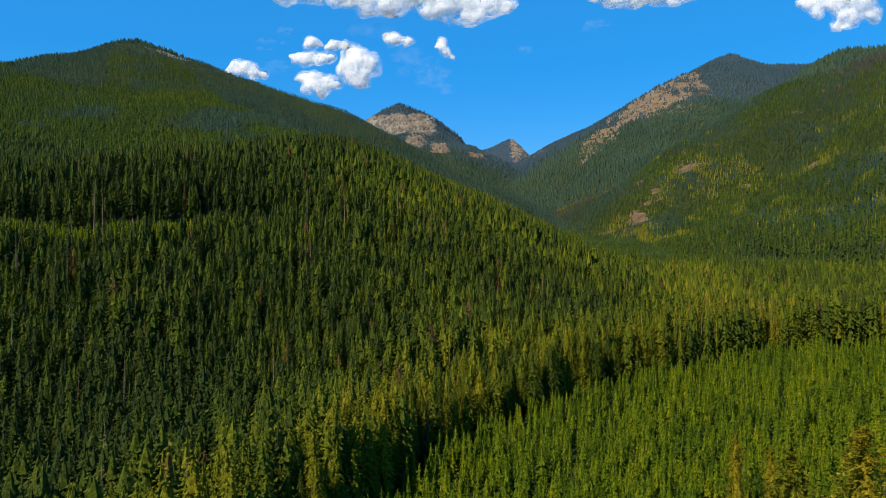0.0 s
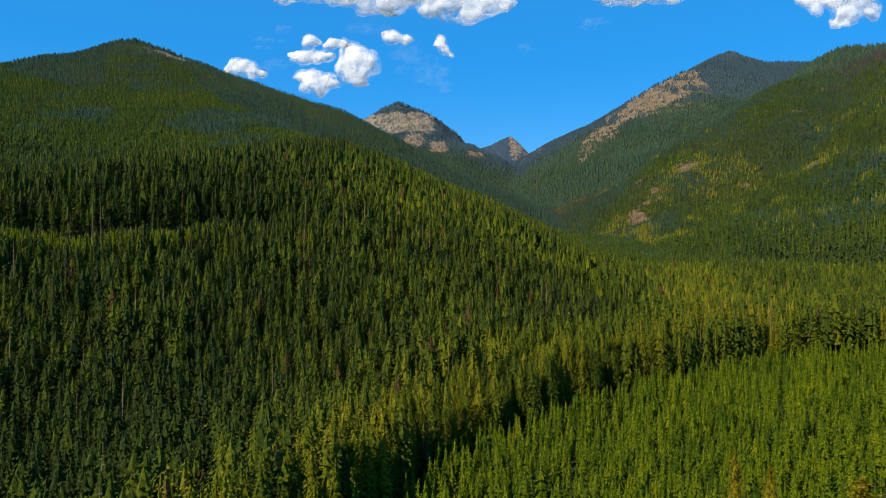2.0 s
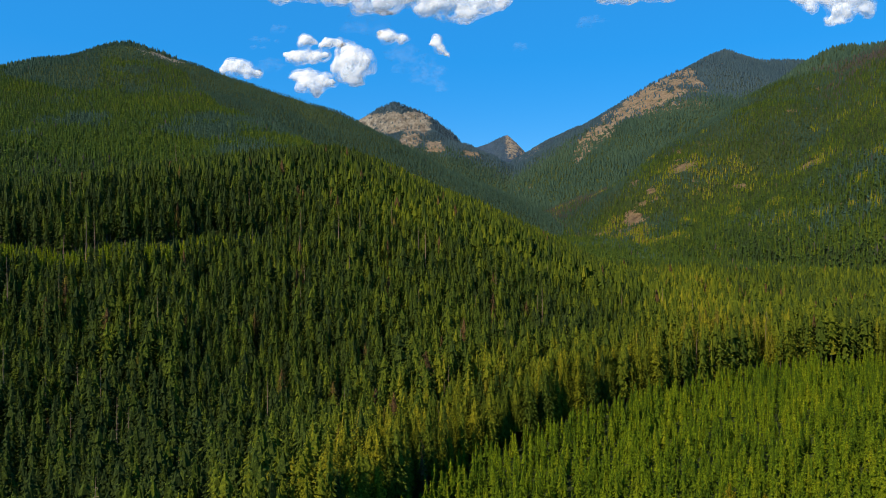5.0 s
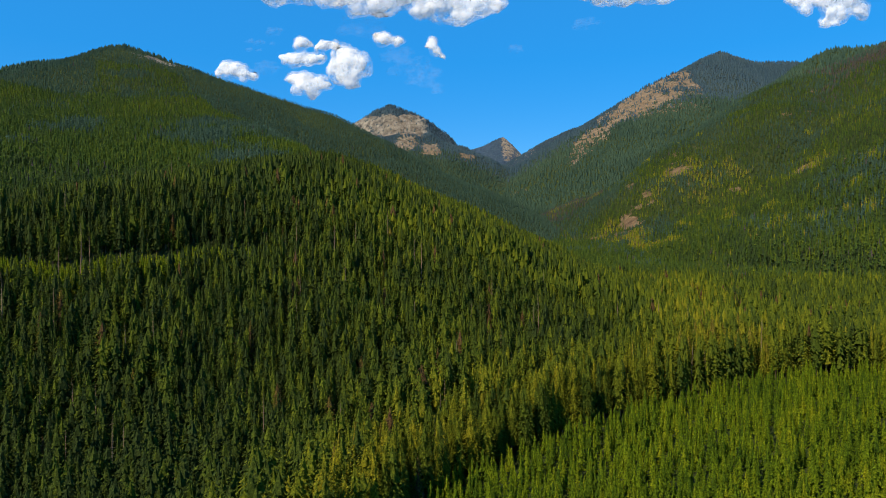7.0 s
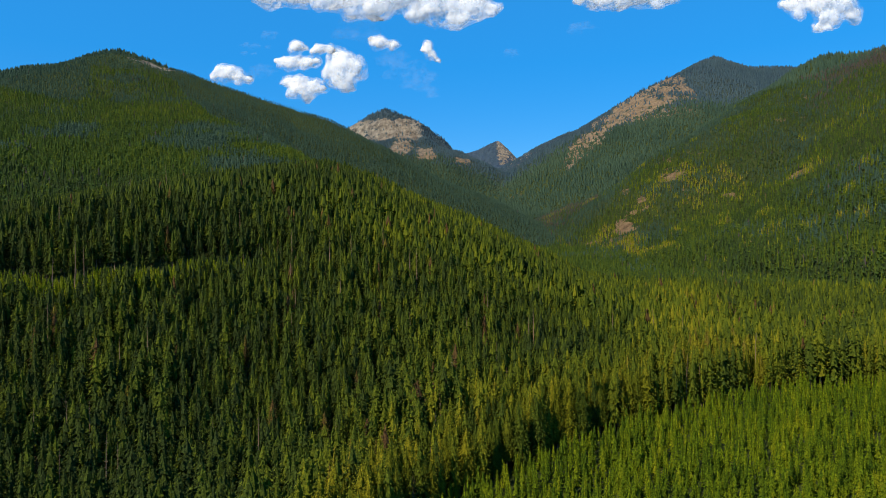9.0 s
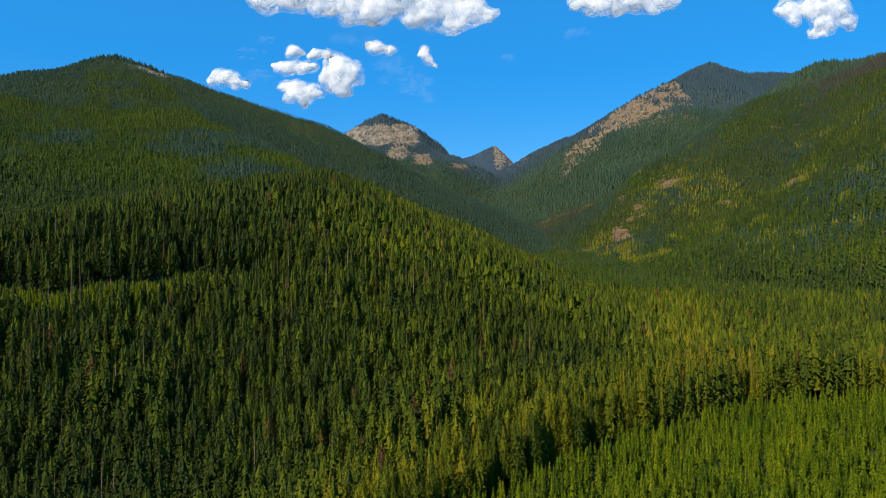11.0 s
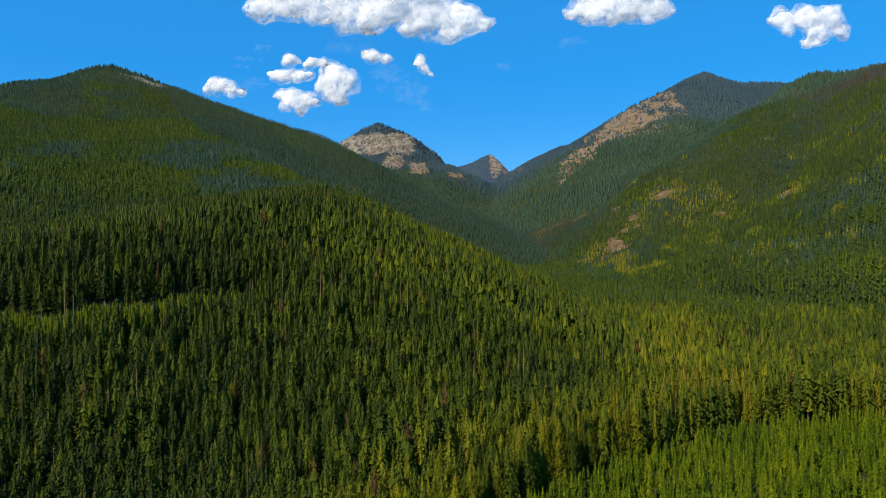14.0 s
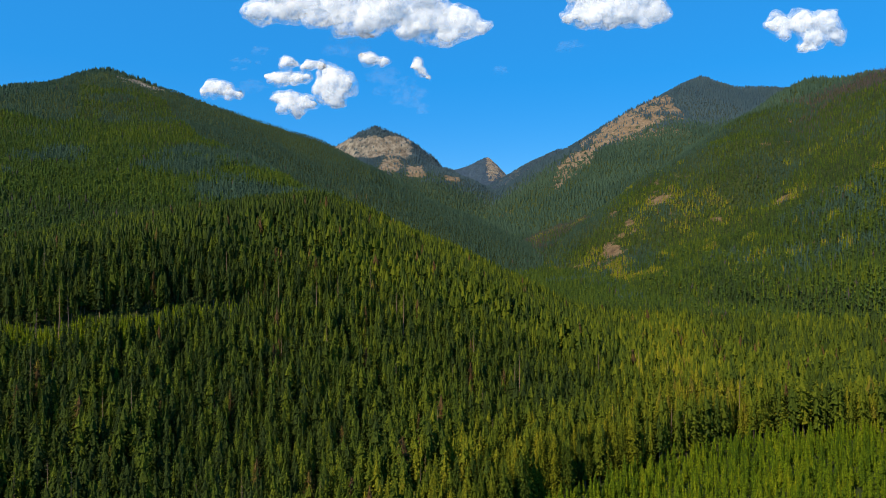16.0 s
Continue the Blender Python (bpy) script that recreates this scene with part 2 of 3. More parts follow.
HILL_TOP = [(150, 420, 18), (89, 490, 65), (72, 515, 75), (52, 540, 86), (31, 570, 103), (8, 610, 119), (-19, 660, 131), (-51, 725, 146), (-93, 830, 171),
            (-146, 950, 196), (-212, 1080, 228), (-298, 1213, 290), (-425, 1335, 345), (-614, 1635, 467)]


def soft_least(stack, soft):
    low = stack.min(0)
    return low - soft * np.log(np.exp(-(stack - low) / soft).sum(0))


def beside(x, y, line):
    """Metres to the left of a line (minus: to its right), and how far along it, piece by piece."""
    best, sign, along = np.full(x.shape, 1e9), np.ones(x.shape), np.zeros(x.shape)
    for i, ((x0, y0), (x1, y1)) in enumerate(zip(line, line[1:])):
        dx, dy = x1 - x0, y1 - y0
        k = np.clip(((x - x0) * dx + (y - y0) * dy) / (dx * dx + dy * dy), 0, 1)
        d = np.hypot(x - x0 - k * dx, y - y0 - k * dy)
        side = np.sign(dx * (y - y0) - dy * (x - x0))
        sign, along, best = np.where(d < best, side, sign), np.where(d < best, i + k, along), np.minimum(best, d)
    return best * np.where(sign == 0, 1, sign), along


def wooded_hill(x, y):
    """The near hill with its shoulder running up into the spur of the left mountain."""
    body = soft_least(np.stack([a + b * (x + 50) + c * (y - 400) for a, b, c in HILL_FACETS]), 5.0)
    face = np.minimum(192 - 0.12 * (x + 300) + 0.323 * (y - 900), 470)
    body = np.maximum(body, face) + 5 * np.log(1 + np.exp(-np.abs(body - face) / 5))
    off, along = beside(x, y, [q[:2] for q in HILL_TOP])
    top = np.interp(along, np.arange(len(HILL_TOP)), [q[2] for q in HILL_TOP])
    return soft_least(np.stack([body + 2, top + 3 + np.where(off > 0, 0.8, 0.46 + 0.35 * np.clip((y - 800) / 200, 0, 1)) * off]), 4.0)


def crest_height(x, y, crest, fall):
    best = np.full(x.shape, -1e9)
    d_in, d_out = np.array(fall, float).T
    for (x0, y0, z0), (x1, y1, z1) in zip(crest, crest[1:]):
        dx, dy = x1 - x0, y1 - y0
        k = np.clip(((x - x0) * dx + (y - y0) * dy) / (dx * dx + dy * dy), 0, 1)
        d = np.hypot(x - x0 - k * dx, y - y0 - k * dy)
        best = np.maximum(best, z0 + k * (z1 - z0) - np.interp(d, d_in, d_out))
    return best


def land(x, y):
    """Height of the ground, and which ridge it belongs to (0: the valley floor)."""
    x, y = np.asarray(x, float), np.asarray(y, float)
    wx = x + 22 * fbm(x, y, 210, 3) * np.clip((y - 700) / 500, 0, 1)
    wy = y + 22 * fbm(x + 900, y, 210, 3) * np.clip((y - 700) / 500, 0, 1)
    floor = np.interp(y, FLOOR_Y, FLOOR_Z) + 0.06 * np.clip(x - 60, -60, 140) * np.clip((450 - y) / 150, 0, 1)
    parts = [floor] + [crest_height(wx, wy, c, f) for c, f in RIDGES.values()]
    parts[1] = np.maximum(parts[1], wooded_hill(x, y))
    stack = np.array(parts)
    top = stack.max(0)
    soft = 8.0
    z = top + soft * np.log(np.exp((stack - top) / soft).sum(0)) - 2.0
    above = np.clip((top - parts[0]) / 120, 0, 1)
    z = z + above * (9 * np.clip((y - 900) / 700, 0, 1) * fbm(x, y, 170, 4) + 2.0 * fbm(x, y, 40, 3))
    z = z + 1.2 * fbm(x, y, 60, 3)
    wooded = (stack.argmax(0) > 2) & (stack.argmax(0) < 6)
    z = z - np.where(stack.argmax(0) == 3, 4, 9) * wooded * np.clip((2300 - y) / 200, 0, 1)
    for kx, ky, wx, rise in ((-110, 2690, 55, 34), (-15, 2770, 45, 28), (125, 2830, 40, 14)):
        z = z + rise * np.exp(-(((x - kx) / wx) ** 2 + ((y - ky) / 70) ** 2))
    return z, stack.argmax(0)


NAMES = ["valley"] + list(RIDGES)


KNOBS = [(-110, 470, 50, 48), (-15, 445, 42, 38), (125, 418, 40, 20)]


def bareness(x, y, z, who):
    """How much bare rock shows, and how warm its colour is."""
    n = fbm(x, y, 90, 5)
    n2 = fbm(x + 500, z * 2.0 + y * 0.3, 70, 5)
    bare = np.zeros(x.shape)
    warm = np.zeros(x.shape)
    dome = who == NAMES.index("granite_dome")
    cap = np.clip((z - 505 + 25 * n) / 30, 0, 1) * np.clip((650 - z) / 25, 0, 1) * np.clip((10 - x + 30 * n) / 60, 0, 1)
    for kx, kz, wx, wz in KNOBS:
        cap = np.maximum(cap, 1.15 * np.exp(-(((x - kx) / wx) ** 4 + ((z - kz) / wz) ** 4)))
    bare = np.where(dome, 0.86 * cap + 0.40 * n2 + 0.2 * n - 0.10, bare)
    warm = np.where(dome, 0.45 + 0.4 * n - np.clip((z - 470) / 200, -0.3, 0.4), warm)
    rib = who == NAMES.index("rocky_ridge")
    line = np.interp(x, [330, 480, 690, 850, 990, 1180], [2280, 2400, 2669, 2730, 2793, 2950])
    bare = np.where(rib, np.clip(1.35 - np.abs(y - line + 55) / (45 + np.clip(x - 420, 0, 800) * 0.40), 0, 0.62) * np.clip((x - 420) / 70, 0, 1) * np.clip((1075 - x + 40 * n) / 40, 0, 1) + 0.42 * n2 + 0.25 * n - 0.03, bare)
    warm = np.where(rib, 0.55 + 0.3 * n, warm)
    peak = who == NAMES.index("far_peak")
    bare = np.where(peak, np.clip((x - 448) / 40, 0, 0.62) + 0.30 * n2 - np.clip((650 - z) / 60, 0, 1), bare)
    warm = np.where(peak, 0.25, warm)
    ridge = who == NAMES.index("far_ridge")
    bare = np.where(ridge, 0.12 + 0.75 * n2 + 0.3 * n, bare)
    face = (who == NAMES.index("right_mountain")) | (who == NAMES.index("right_spur"))
    bare = np.where(face, 0.45 * fbm(x, y, 130, 3) + 0.9 * fbm(x + 70, y, 45, 3) - 0.32, bare)
    scree = np.exp(-(((x - 368) / 17) ** 2 + ((y - 1268) / 28) ** 2))
    scree = scree + 0.7 * np.exp(-(((x - 304) / 20) ** 2 + ((y - 1298) / 9) ** 2))
    for sx, sy, size in ((493, 1364, 26), (642, 1155, 20), (550, 1225, 12), (597, 975, 12), (416, 1320, 12), (491, 1285, 10), (410, 1413, 14), (469, 923, 9), (564, 1445, 10)):
        scree = scree + 0.75 * np.exp(-((x - sx) ** 2 + (y - sy) ** 2) / size ** 2)
    bare = np.maximum(bare, 1.2 * scree)
    warm = np.where(face | (scree > 0.2), 0.9, warm)
    top = np.exp(-(((x + 690) / 55) ** 2 + ((y - 1715) / 45) ** 2))
    bare = np.maximum(bare, 0.95 * top)
    return np.clip(bare, 0, 1.2), np.clip(warm, 0, 1)


# ---- building ----
def mesh_of(name, verts, tris, materials, index=None, values=None, smooth=False):
    me = bpy.data.meshes.new(name)
    me.vertices.add(len(verts))
    me.vertices.foreach_set("co", np.ascontiguousarray(verts, np.float32).ravel())
    me.loops.add(tris.size)
    me.loops.foreach_set("vertex_index", np.ascontiguousarray(tris, np.int32).ravel())
    me.polygons.add(len(tris))
    me.polygons.foreach_set("loop_start", np.arange(0, tris.size, tris.shape[1], dtype=np.int32))
    for m in materials:
        me.materials.append(m)
    if index is not None:
        me.polygons.foreach_set("material_index", np.ascontiguousarray(index, np.int32))
    me.polygons.foreach_set("use_smooth", np.full(len(tris), smooth))
    for key, v in (values or {}).items():
        at = me.attributes.new(key, "FLOAT", "POINT")
        at.data.foreach_set("value", np.ascontiguousarray(v, np.float32))
    me.update(calc_edges=True)
    return me


def part(name, me, parent, label=""):
    ob = new(name, me)
    ob.parent = parent
    return tagged(ob, label)


def ground_sheet():
    """One sheet of land out to the horizon, finer ahead than behind."""
    ahead = np.radians(np.linspace(-46, 46, 340))
    behind = np.radians(np.linspace(46, 314, 90))[1:-1]
    turn = np.concatenate([ahead, behind])
    reach = np.unique(np.concatenate([np.linspace(0.01, 80, 14), np.geomspace(86, 4950, 300), np.linspace(1640, 2100, 56), np.linspace(2860, 2985, 9), np.linspace(4660, 4860, 13)]))
    a, r = np.meshgrid(turn, reach)
    x, y = r * np.sin(a), r * np.cos(a)
    z, who = land(x, y)
    n, k = a.shape
    ids = np.arange(n * k).reshape(n, k)
    nxt = np.roll(ids, -1, 1)
    quads = np.stack([ids[:-1], ids[1:], nxt[1:], nxt[:-1]], -1).reshape(-1, 4)
    quads = np.concatenate([quads[:, ::-1]])
    bare, warm = bareness(x, y, z, who)
    # Last value: haze tint of the ground, growing from 2300 to 3000 m.
    me = mesh_of("ground", np.stack([x, y, z], -1).reshape(-1, 3), quads, [GROUND], values={"bare": bare.ravel(), "warm": warm.ravel(), "far_haze": np.clip((y - 2300) / 700, 0, 1).ravel()}, smooth=True)
    return tagged(new("ground", me), "steep forested mountain valley with bare rock on its high ridges", "ground", kind="structure")


ground_sheet()


def conifer(seed, sprays, size, width, bare=0.12, droop=0.3, taper=0.6, trunk=True, sides=5, tiers=3):
    """A conifer one high: a slim trunk, a few dark inner tiers, and many small sprays of needles hung all round them."""
    g = np.random.default_rng(seed)
    v, f, mat = [], [], []

    def add(verts, faces, m):
        base = len(v)
        v.extend(verts)
        f.extend([tuple(base + i for i in face) for face in faces])
        mat.extend([m] * len(faces))

    def reach(u):
        return width * ((1 - u) ** taper * min(1, 0.66 + 1.5 * u) + 0.02)

    if trunk:
        r = 0.011
        add([(r * math.cos(i * math.tau / 3), r * math.sin(i * math.tau / 3), -0.05) for i in range(3)] + [(0, 0, 0.9)], [(i, (i + 1) % 3, 3) for i in range(3)], 1)
    for k in range(tiers):
        lo, hi = k / tiers, min(1.0, (k + 1.35) / tiers)
        a0 = g.random() * math.tau
        ring = [(a0 + (i + g.uniform(-0.25, 0.25)) * math.tau / sides, reach(lo) * g.uniform(0.5, 0.78), bare + (1 - bare) * lo + g.uniform(-0.3, 0.3) * size) for i in range(sides)]
        add([(q * math.cos(a), q * math.sin(a), z) for a, q, z in ring] + [(0, 0, bare + (1 - bare) * hi * 0.985)], [(i, (i + 1) % sides, sides) for i in range(sides)], 0)
    for k in range(sprays):
        u = 1 - (1 - (k + g.random()) / sprays) ** 0.62
        a = k * 2.39996 + g.uniform(-0.5, 0.5)
        r, z = reach(u) * g.uniform(0.62, 1.12), bare + (1 - bare) * u
        c, q = math.cos(a), math.sin(a)
        long, half = size * g.uniform(0.7, 1.3) * (1 - 0.45 * u), size * g.uniform(0.28, 0.5) * (1 - 0.4 * u)
        turn, tip = g.uniform(-0.5, 0.5), long * (droop + g.uniform(-0.35, 0.45))
        dx, dy = math.cos(a + turn), math.sin(a + turn)
        r0 = max(0.0, r - 0.6 * long)
        x0, y0 = r0 * c, r0 * q
        roll = g.uniform(-0.35, 0.35) * half
        add([(x0, y0, z + 0.3 * long), (x0 + 0.55 * long * dx - half * dy, y0 + 0.55 * long * dy + half * dx, z - 0.35 * tip - 0.3 * half + roll),
             (x0 + long * dx, y0 + long * dy, z - tip), (x0 + 0.55 * long * dx + half * dy, y0 + 0.55 * long * dy - half * dx, z - 0.35 * tip - 0.3 * half - roll)], [(0, 1, 2), (0, 2, 3)], 0)
    return np.array(v), np.array(f), np.array(mat)


def cone(seed, sides, width):
    """A tree on a distant ridge one high: a ragged low cone."""
    g = np.random.default_rng(seed)
    v = [(width * (0.7 + 0.6 * g.random()) * math.cos(i * math.tau / sides), width * (0.7 + 0.6 * g.random()) * math.sin(i * math.tau / sides), 0.3 * (g.random() - 0.5)) for i in range(sides)] + [(0, 0, 1.0)]
    return np.array(v), np.array([(i, (i + 1) % sides, sides) for i in range(sides)]), np.zeros(sides, int)


def stand(name, label, kinds, places, heights, widths, tints, materials, group=""):
    """One mesh of many trees that nobody could count."""
    g = np.random.default_rng(len(places))
    pick = g.integers(0, len(kinds), len(places))
    turn = g.random(len(places)) * math.tau
    vs, fs, ms, ts, base = [], [], [], [], 0
    for k, (v, f, m) in enumerate(kinds):
        sel = np.nonzero(pick == k)[0]
        if not len(sel):
            continue
        c, s = np.cos(turn[sel])[:, None], np.sin(turn[sel])[:, None]
        w, h = (heights[sel] * widths[sel])[:, None], heights[sel][:, None]
        lean = (g.random((len(sel), 2)) - 0.5) * 0.05
        x = places[sel, 0:1] + w * (v[:, 0] * c - v[:, 1] * s) + lean[:, :1] * h * v[:, 2]
        y = places[sel, 1:2] + w * (v[:, 0] * s + v[:, 1] * c) + lean[:, 1:] * h * v[:, 2]
        z = places[sel, 2:3] + h * v[:, 2]
        vs.append(np.stack([x, y, z], -1).reshape(-1, 3))
        fs.append((f[None] + (base + np.arange(len(sel)) * len(v))[:, None, None]).reshape(-1, 3))
        ms.append(np.tile(m, len(sel)))
        ts.append(np.repeat(tints[sel], len(v)))
        base += len(sel) * len(v)
    me = mesh_of(name, np.concatenate(vs), np.concatenate(fs), materials, np.concatenate(ms), {"tint": np.concatenate(ts)}, smooth=False)
    return tagged(new(name, me), label, "forest", group, "stuff")


# ---- where the trees stand ----
EDGE = [(-75, 40), (-45, 100), (-32, 146), (-17, 182), (-7, 215), (8, 240), (29, 261), (55, 281), (83, 300), (114, 317), (147, 333), (166, 341), (228, 343), (420, 365), (700, 400)]


def off_edge(x, y):
    """Metres behind the old wood's front (minus: out in the young plantation)."""
    return beside(x, y, EDGE)[0]


CAMERA_TOP = (2.0, 0.0, 100.0)
# Per bearing, how steep the land has risen so far out from the top of the camera's climb.
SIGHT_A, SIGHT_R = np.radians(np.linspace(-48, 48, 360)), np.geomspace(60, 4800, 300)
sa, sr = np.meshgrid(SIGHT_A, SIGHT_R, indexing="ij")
SLOPE = np.maximum.accumulate((land(CAMERA_TOP[0] + sr * np.sin(sa), sr * np.cos(sa))[0] - CAMERA_TOP[2]) / sr, axis=1)


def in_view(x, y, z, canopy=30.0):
    """Keeps the slopes that the camera sees near the top of its climb; their far sides stay bare of trees."""
    r = np.hypot(x - CAMERA_TOP[0], y)
    i = np.clip(np.round((np.arctan2(x - CAMERA_TOP[0], y) - SIGHT_A[0]) / (SIGHT_A[1] - SIGHT_A[0])), 0, 359).astype(int)
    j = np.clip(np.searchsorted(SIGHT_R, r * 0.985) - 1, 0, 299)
    return (z + canopy + 6 - CAMERA_TOP[2]) / r > SLOPE[i, j]


def scatter(seed, near, far, gap, half=41.0):
    """Jittered rows of places between two distances ahead."""
    g = np.random.default_rng(seed)
    w = far * math.tan(radians(half))
    x, y = np.meshgrid(np.arange(-w, w, gap), np.arange(near * 0.7, far, gap * 0.9))
    x = x + (np.arange(len(x)) % 2)[:, None] * gap * 0.5
    x, y = (x + (g.random(x.shape) - 0.5) * gap * 1.2).ravel(), (y + (g.random(x.shape) - 0.5) * gap * 1.2).ravel()
    r = np.hypot(x, y)
    ok = (r >= near) & (r < far) & (np.abs(x) < y * math.tan(radians(half)) + 15)
    return x[ok], y[ok], g


def wood_tint(x, y, d, who, g):
    """The old wood: dark fir and spruce, yellow larch along its front, rusty dead trees here and there."""
    t = 0.26 + 0.16 * fbm(x, y, 90, 3) + 0.50 * (g.random(x.shape) - 0.5)
    # Tint falls towards the left, where the wood lies shaded: shade as colour.
    t = t + np.clip((x + 45) / 300, -0.16, 0.04)
    front = np.clip(1.2 - np.abs(d - 14) / 30, 0, 1) * (d > -5)
    t = t + 0.5 * front * (0.6 + 0.5 * fbm(x, y, 22, 2))
    aside = np.abs(beside(x, y, [(150, 375), (222, 600)])[0])
    t = t + 0.27 * np.exp(-(aside / 34) ** 2)
    face = (who == NAMES.index("right_mountain")) | (who == NAMES.index("right_spur"))
    clump = np.clip(fbm(x + 300, y, 160, 2) * 1.0 + 2.0 * fbm(x, y + 200, 26, 3) - 0.66, 0, 0.5)
    high = land(x, y)[0]
    for cx, cy, size in ((500, 1350, 60), (560, 1210, 45), (420, 1300, 40), (767, 1315, 35), (640, 1140, 40), (330, 1280, 30), (470, 920, 35), (520, 1290, 30)):
        clump = np.maximum(clump, 0.5 * np.exp(-((x - cx) ** 2 + (y - cy) ** 2) / size ** 2) * np.clip(0.8 + 1.6 * fbm(x, y, 24, 2), 0, 1))
    clump = clump * np.clip((370 - high) / 90, 0, 1) * np.clip((y - 700) / 150, 0, 1)
    t = np.where(face, np.clip(t - 0.06 + 0.18 * fbm(x, y, 70, 3), 0, 0.46) + 1.7 * clump * (0.4 + 0.6 * g.random(x.shape)), t)
    t = np.minimum(t, 0.76)
    # Beyond 800 m tints draw together, the flattening of air haze as colour.
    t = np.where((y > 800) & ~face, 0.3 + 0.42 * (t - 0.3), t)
    t = np.where(g.random(x.shape) < np.where(y > 800, 0.004, 0.014), 0.98, t)
    t = np.where((who == NAMES.index("right_mountain")) & (g.random(x.shape) < np.clip((y - 1350) / 700, 0, 0.4) + np.clip(fbm(x, y, 150, 3) * 1.2 + (high - 430) / 150, 0, 0.6) * np.clip((high - 300) / 100, 0, 1)), 0.99, t)
    return np.clip(t, 0, 1)


ROAD = [(-330, 262), (-240, 300), (-165, 338), (-105, 372), (-70, 392)]


def off_road(x, y):
    line = np.interp(x, *np.array(ROAD, float).T) + 3.5 * np.sin(x / 21) + 2.0 * np.sin(x / 7.7 + y / 15)
    return np.where((x < -66) & (x > -330), y - line, 99)


NEAR = [conifer(s, 60, 0.068, w, b, dr, tp) for s, w, b, dr, tp in ((1, 0.120, 0.10, 0.35, 0.48), (2, 0.14, 0.16, 0.3, 0.38), (3, 0.11, 0.08, 0.4, 0.55), (4, 0.15, 0.24, 0.2, 0.34), (5, 0.13, 0.30, 0.3, 0.34), (6, 0.135, 0.14, 0.35, 0.42), (10, 0.125, 0.2, 0.2, 0.32))]
NEAREST = [conifer(s, 112, 0.054, w, b, dr, tp, tiers=4) for s, w, b, dr, tp in ((61, 0.125, 0.10, 0.35, 0.48), (62, 0.14, 0.16, 0.3, 0.4), (63, 0.115, 0.08, 0.4, 0.55), (64, 0.15, 0.22, 0.2, 0.36))]
LARCH = [conifer(s, 110, 0.055, w, b, dr, tp) for s, w, b, dr, tp in ((7, 0.12, 0.14, 0.2, 0.5), (8, 0.105, 0.12, 0.25, 0.48), (9, 0.135, 0.22, 0.15, 0.45))]
MID = [conifer(s, 10, 0.125, w, b, dr, tp, trunk=False, tiers=2) for s, w, b, dr, tp in ((11, 0.145, 0.2, 0.35, 0.46), (12, 0.16, 0.25, 0.3, 0.38), (13, 0.13, 0.2, 0.4, 0.52), (14, 0.155, 0.3, 0.2, 0.36))]
SMALL = [conifer(s, 36, 0.092, w, 0.03, 0.25, tp, tiers=4) for s, w, tp in ((21, 0.20, 0.85), (22, 0.17, 0.8), (23, 0.23, 0.9), (24, 0.19, 0.8))]
FAR = [conifer(s, 3, 0.2, w, 0.34, 0.3, 0.5, trunk=False, sides=5, tiers=1) for s, w in ((31, 0.12), (32, 0.135), (33, 0.105), (34, 0.125))]
FARTHER = [conifer(s, 2, 0.2, w, 0.30, 0.3, 0.55, trunk=False, sides=4, tiers=1) for s, w in ((35, 0.135), (36, 0.15), (37, 0.12))]
FARTHEST = [cone(s, 4, w) for s, w in ((41, 0.15), (42, 0.19))]

# Old wood within 430 m.
x, y, g = scatter(101, 75, 430, 4.0)
z, who = land(x, y)
d, lane = off_edge(x, y), off_road(x, y)
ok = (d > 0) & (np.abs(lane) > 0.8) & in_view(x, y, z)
x, y, z, who, d, lane = (q[ok] for q in (x, y, z, who, d, lane))
h = (21.5 + 3.5 * fbm(x, y, 40, 2)) * (0.66 + 0.48 * g.random(x.shape))
h = h * (1 + 0.26 * np.clip((60 - d) / 30, 0, 1))
strip = (lane < 0) & (lane > -(20 + 8 * np.exp(-((x + 130) / 45) ** 2)) * np.clip((-80 - x) / 25, 0, 1))
h = np.where(strip, (6 - 0.25 * np.minimum(lane, 0)) * (0.8 + 0.5 * g.random(x.shape)), h)
h = np.where((lane >= 0) & (lane < 7) & (g.random(x.shape) < 0.6), 9 + 6 * g.random(x.shape), h)
tint = wood_tint(x, y, d, who, g)
wide = 0.85 + 0.4 * g.random(x.shape) + 0.35 * strip
at = np.stack([x, y, z - 0.3], -1)
gold = (tint > 0.55) & (g.random(x.shape) < 0.8)
own = (d < 16) & (y > 95) & (y < 315) & (g.random(x.shape) < 0.8)
FRONT = np.stack([x, y, z - 0.3, h, wide, tint], -1)[own]
gold, solid = gold & ~own & ~strip, ~gold & ~own & ~strip
close = solid & (np.hypot(x, y) < 325)
solid &= ~close
stand("forest", "tall old conifers at the foot of the hillside", NEAREST, at[close], h[close], wide[close], tint[close], [FOREST, BARK])
stand("forest", "dense old conifer forest on a steep hillside", NEAR, at[solid], h[solid], wide[solid], tint[solid], [FOREST, BARK])
stand("larch_forest", "yellowing larches along the front of the old forest", LARCH, at[gold], h[gold], wide[gold], tint[gold], [FOREST, BARK])

# A strip of young trees below the track.
x, y, g = scatter(107, 200, 430, 2.3)
z, who = land(x, y)
lane = off_road(x, y)
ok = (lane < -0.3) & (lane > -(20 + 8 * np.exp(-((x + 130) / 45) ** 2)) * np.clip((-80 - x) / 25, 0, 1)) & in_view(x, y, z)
x, y, z, lane = (q[ok] for q in (x, y, z, lane))
h, tint = (5 - 0.22 * lane) * (0.7 + 0.5 * g.random(x.shape)), 0.45 + 0.35 * g.random(x.shape)
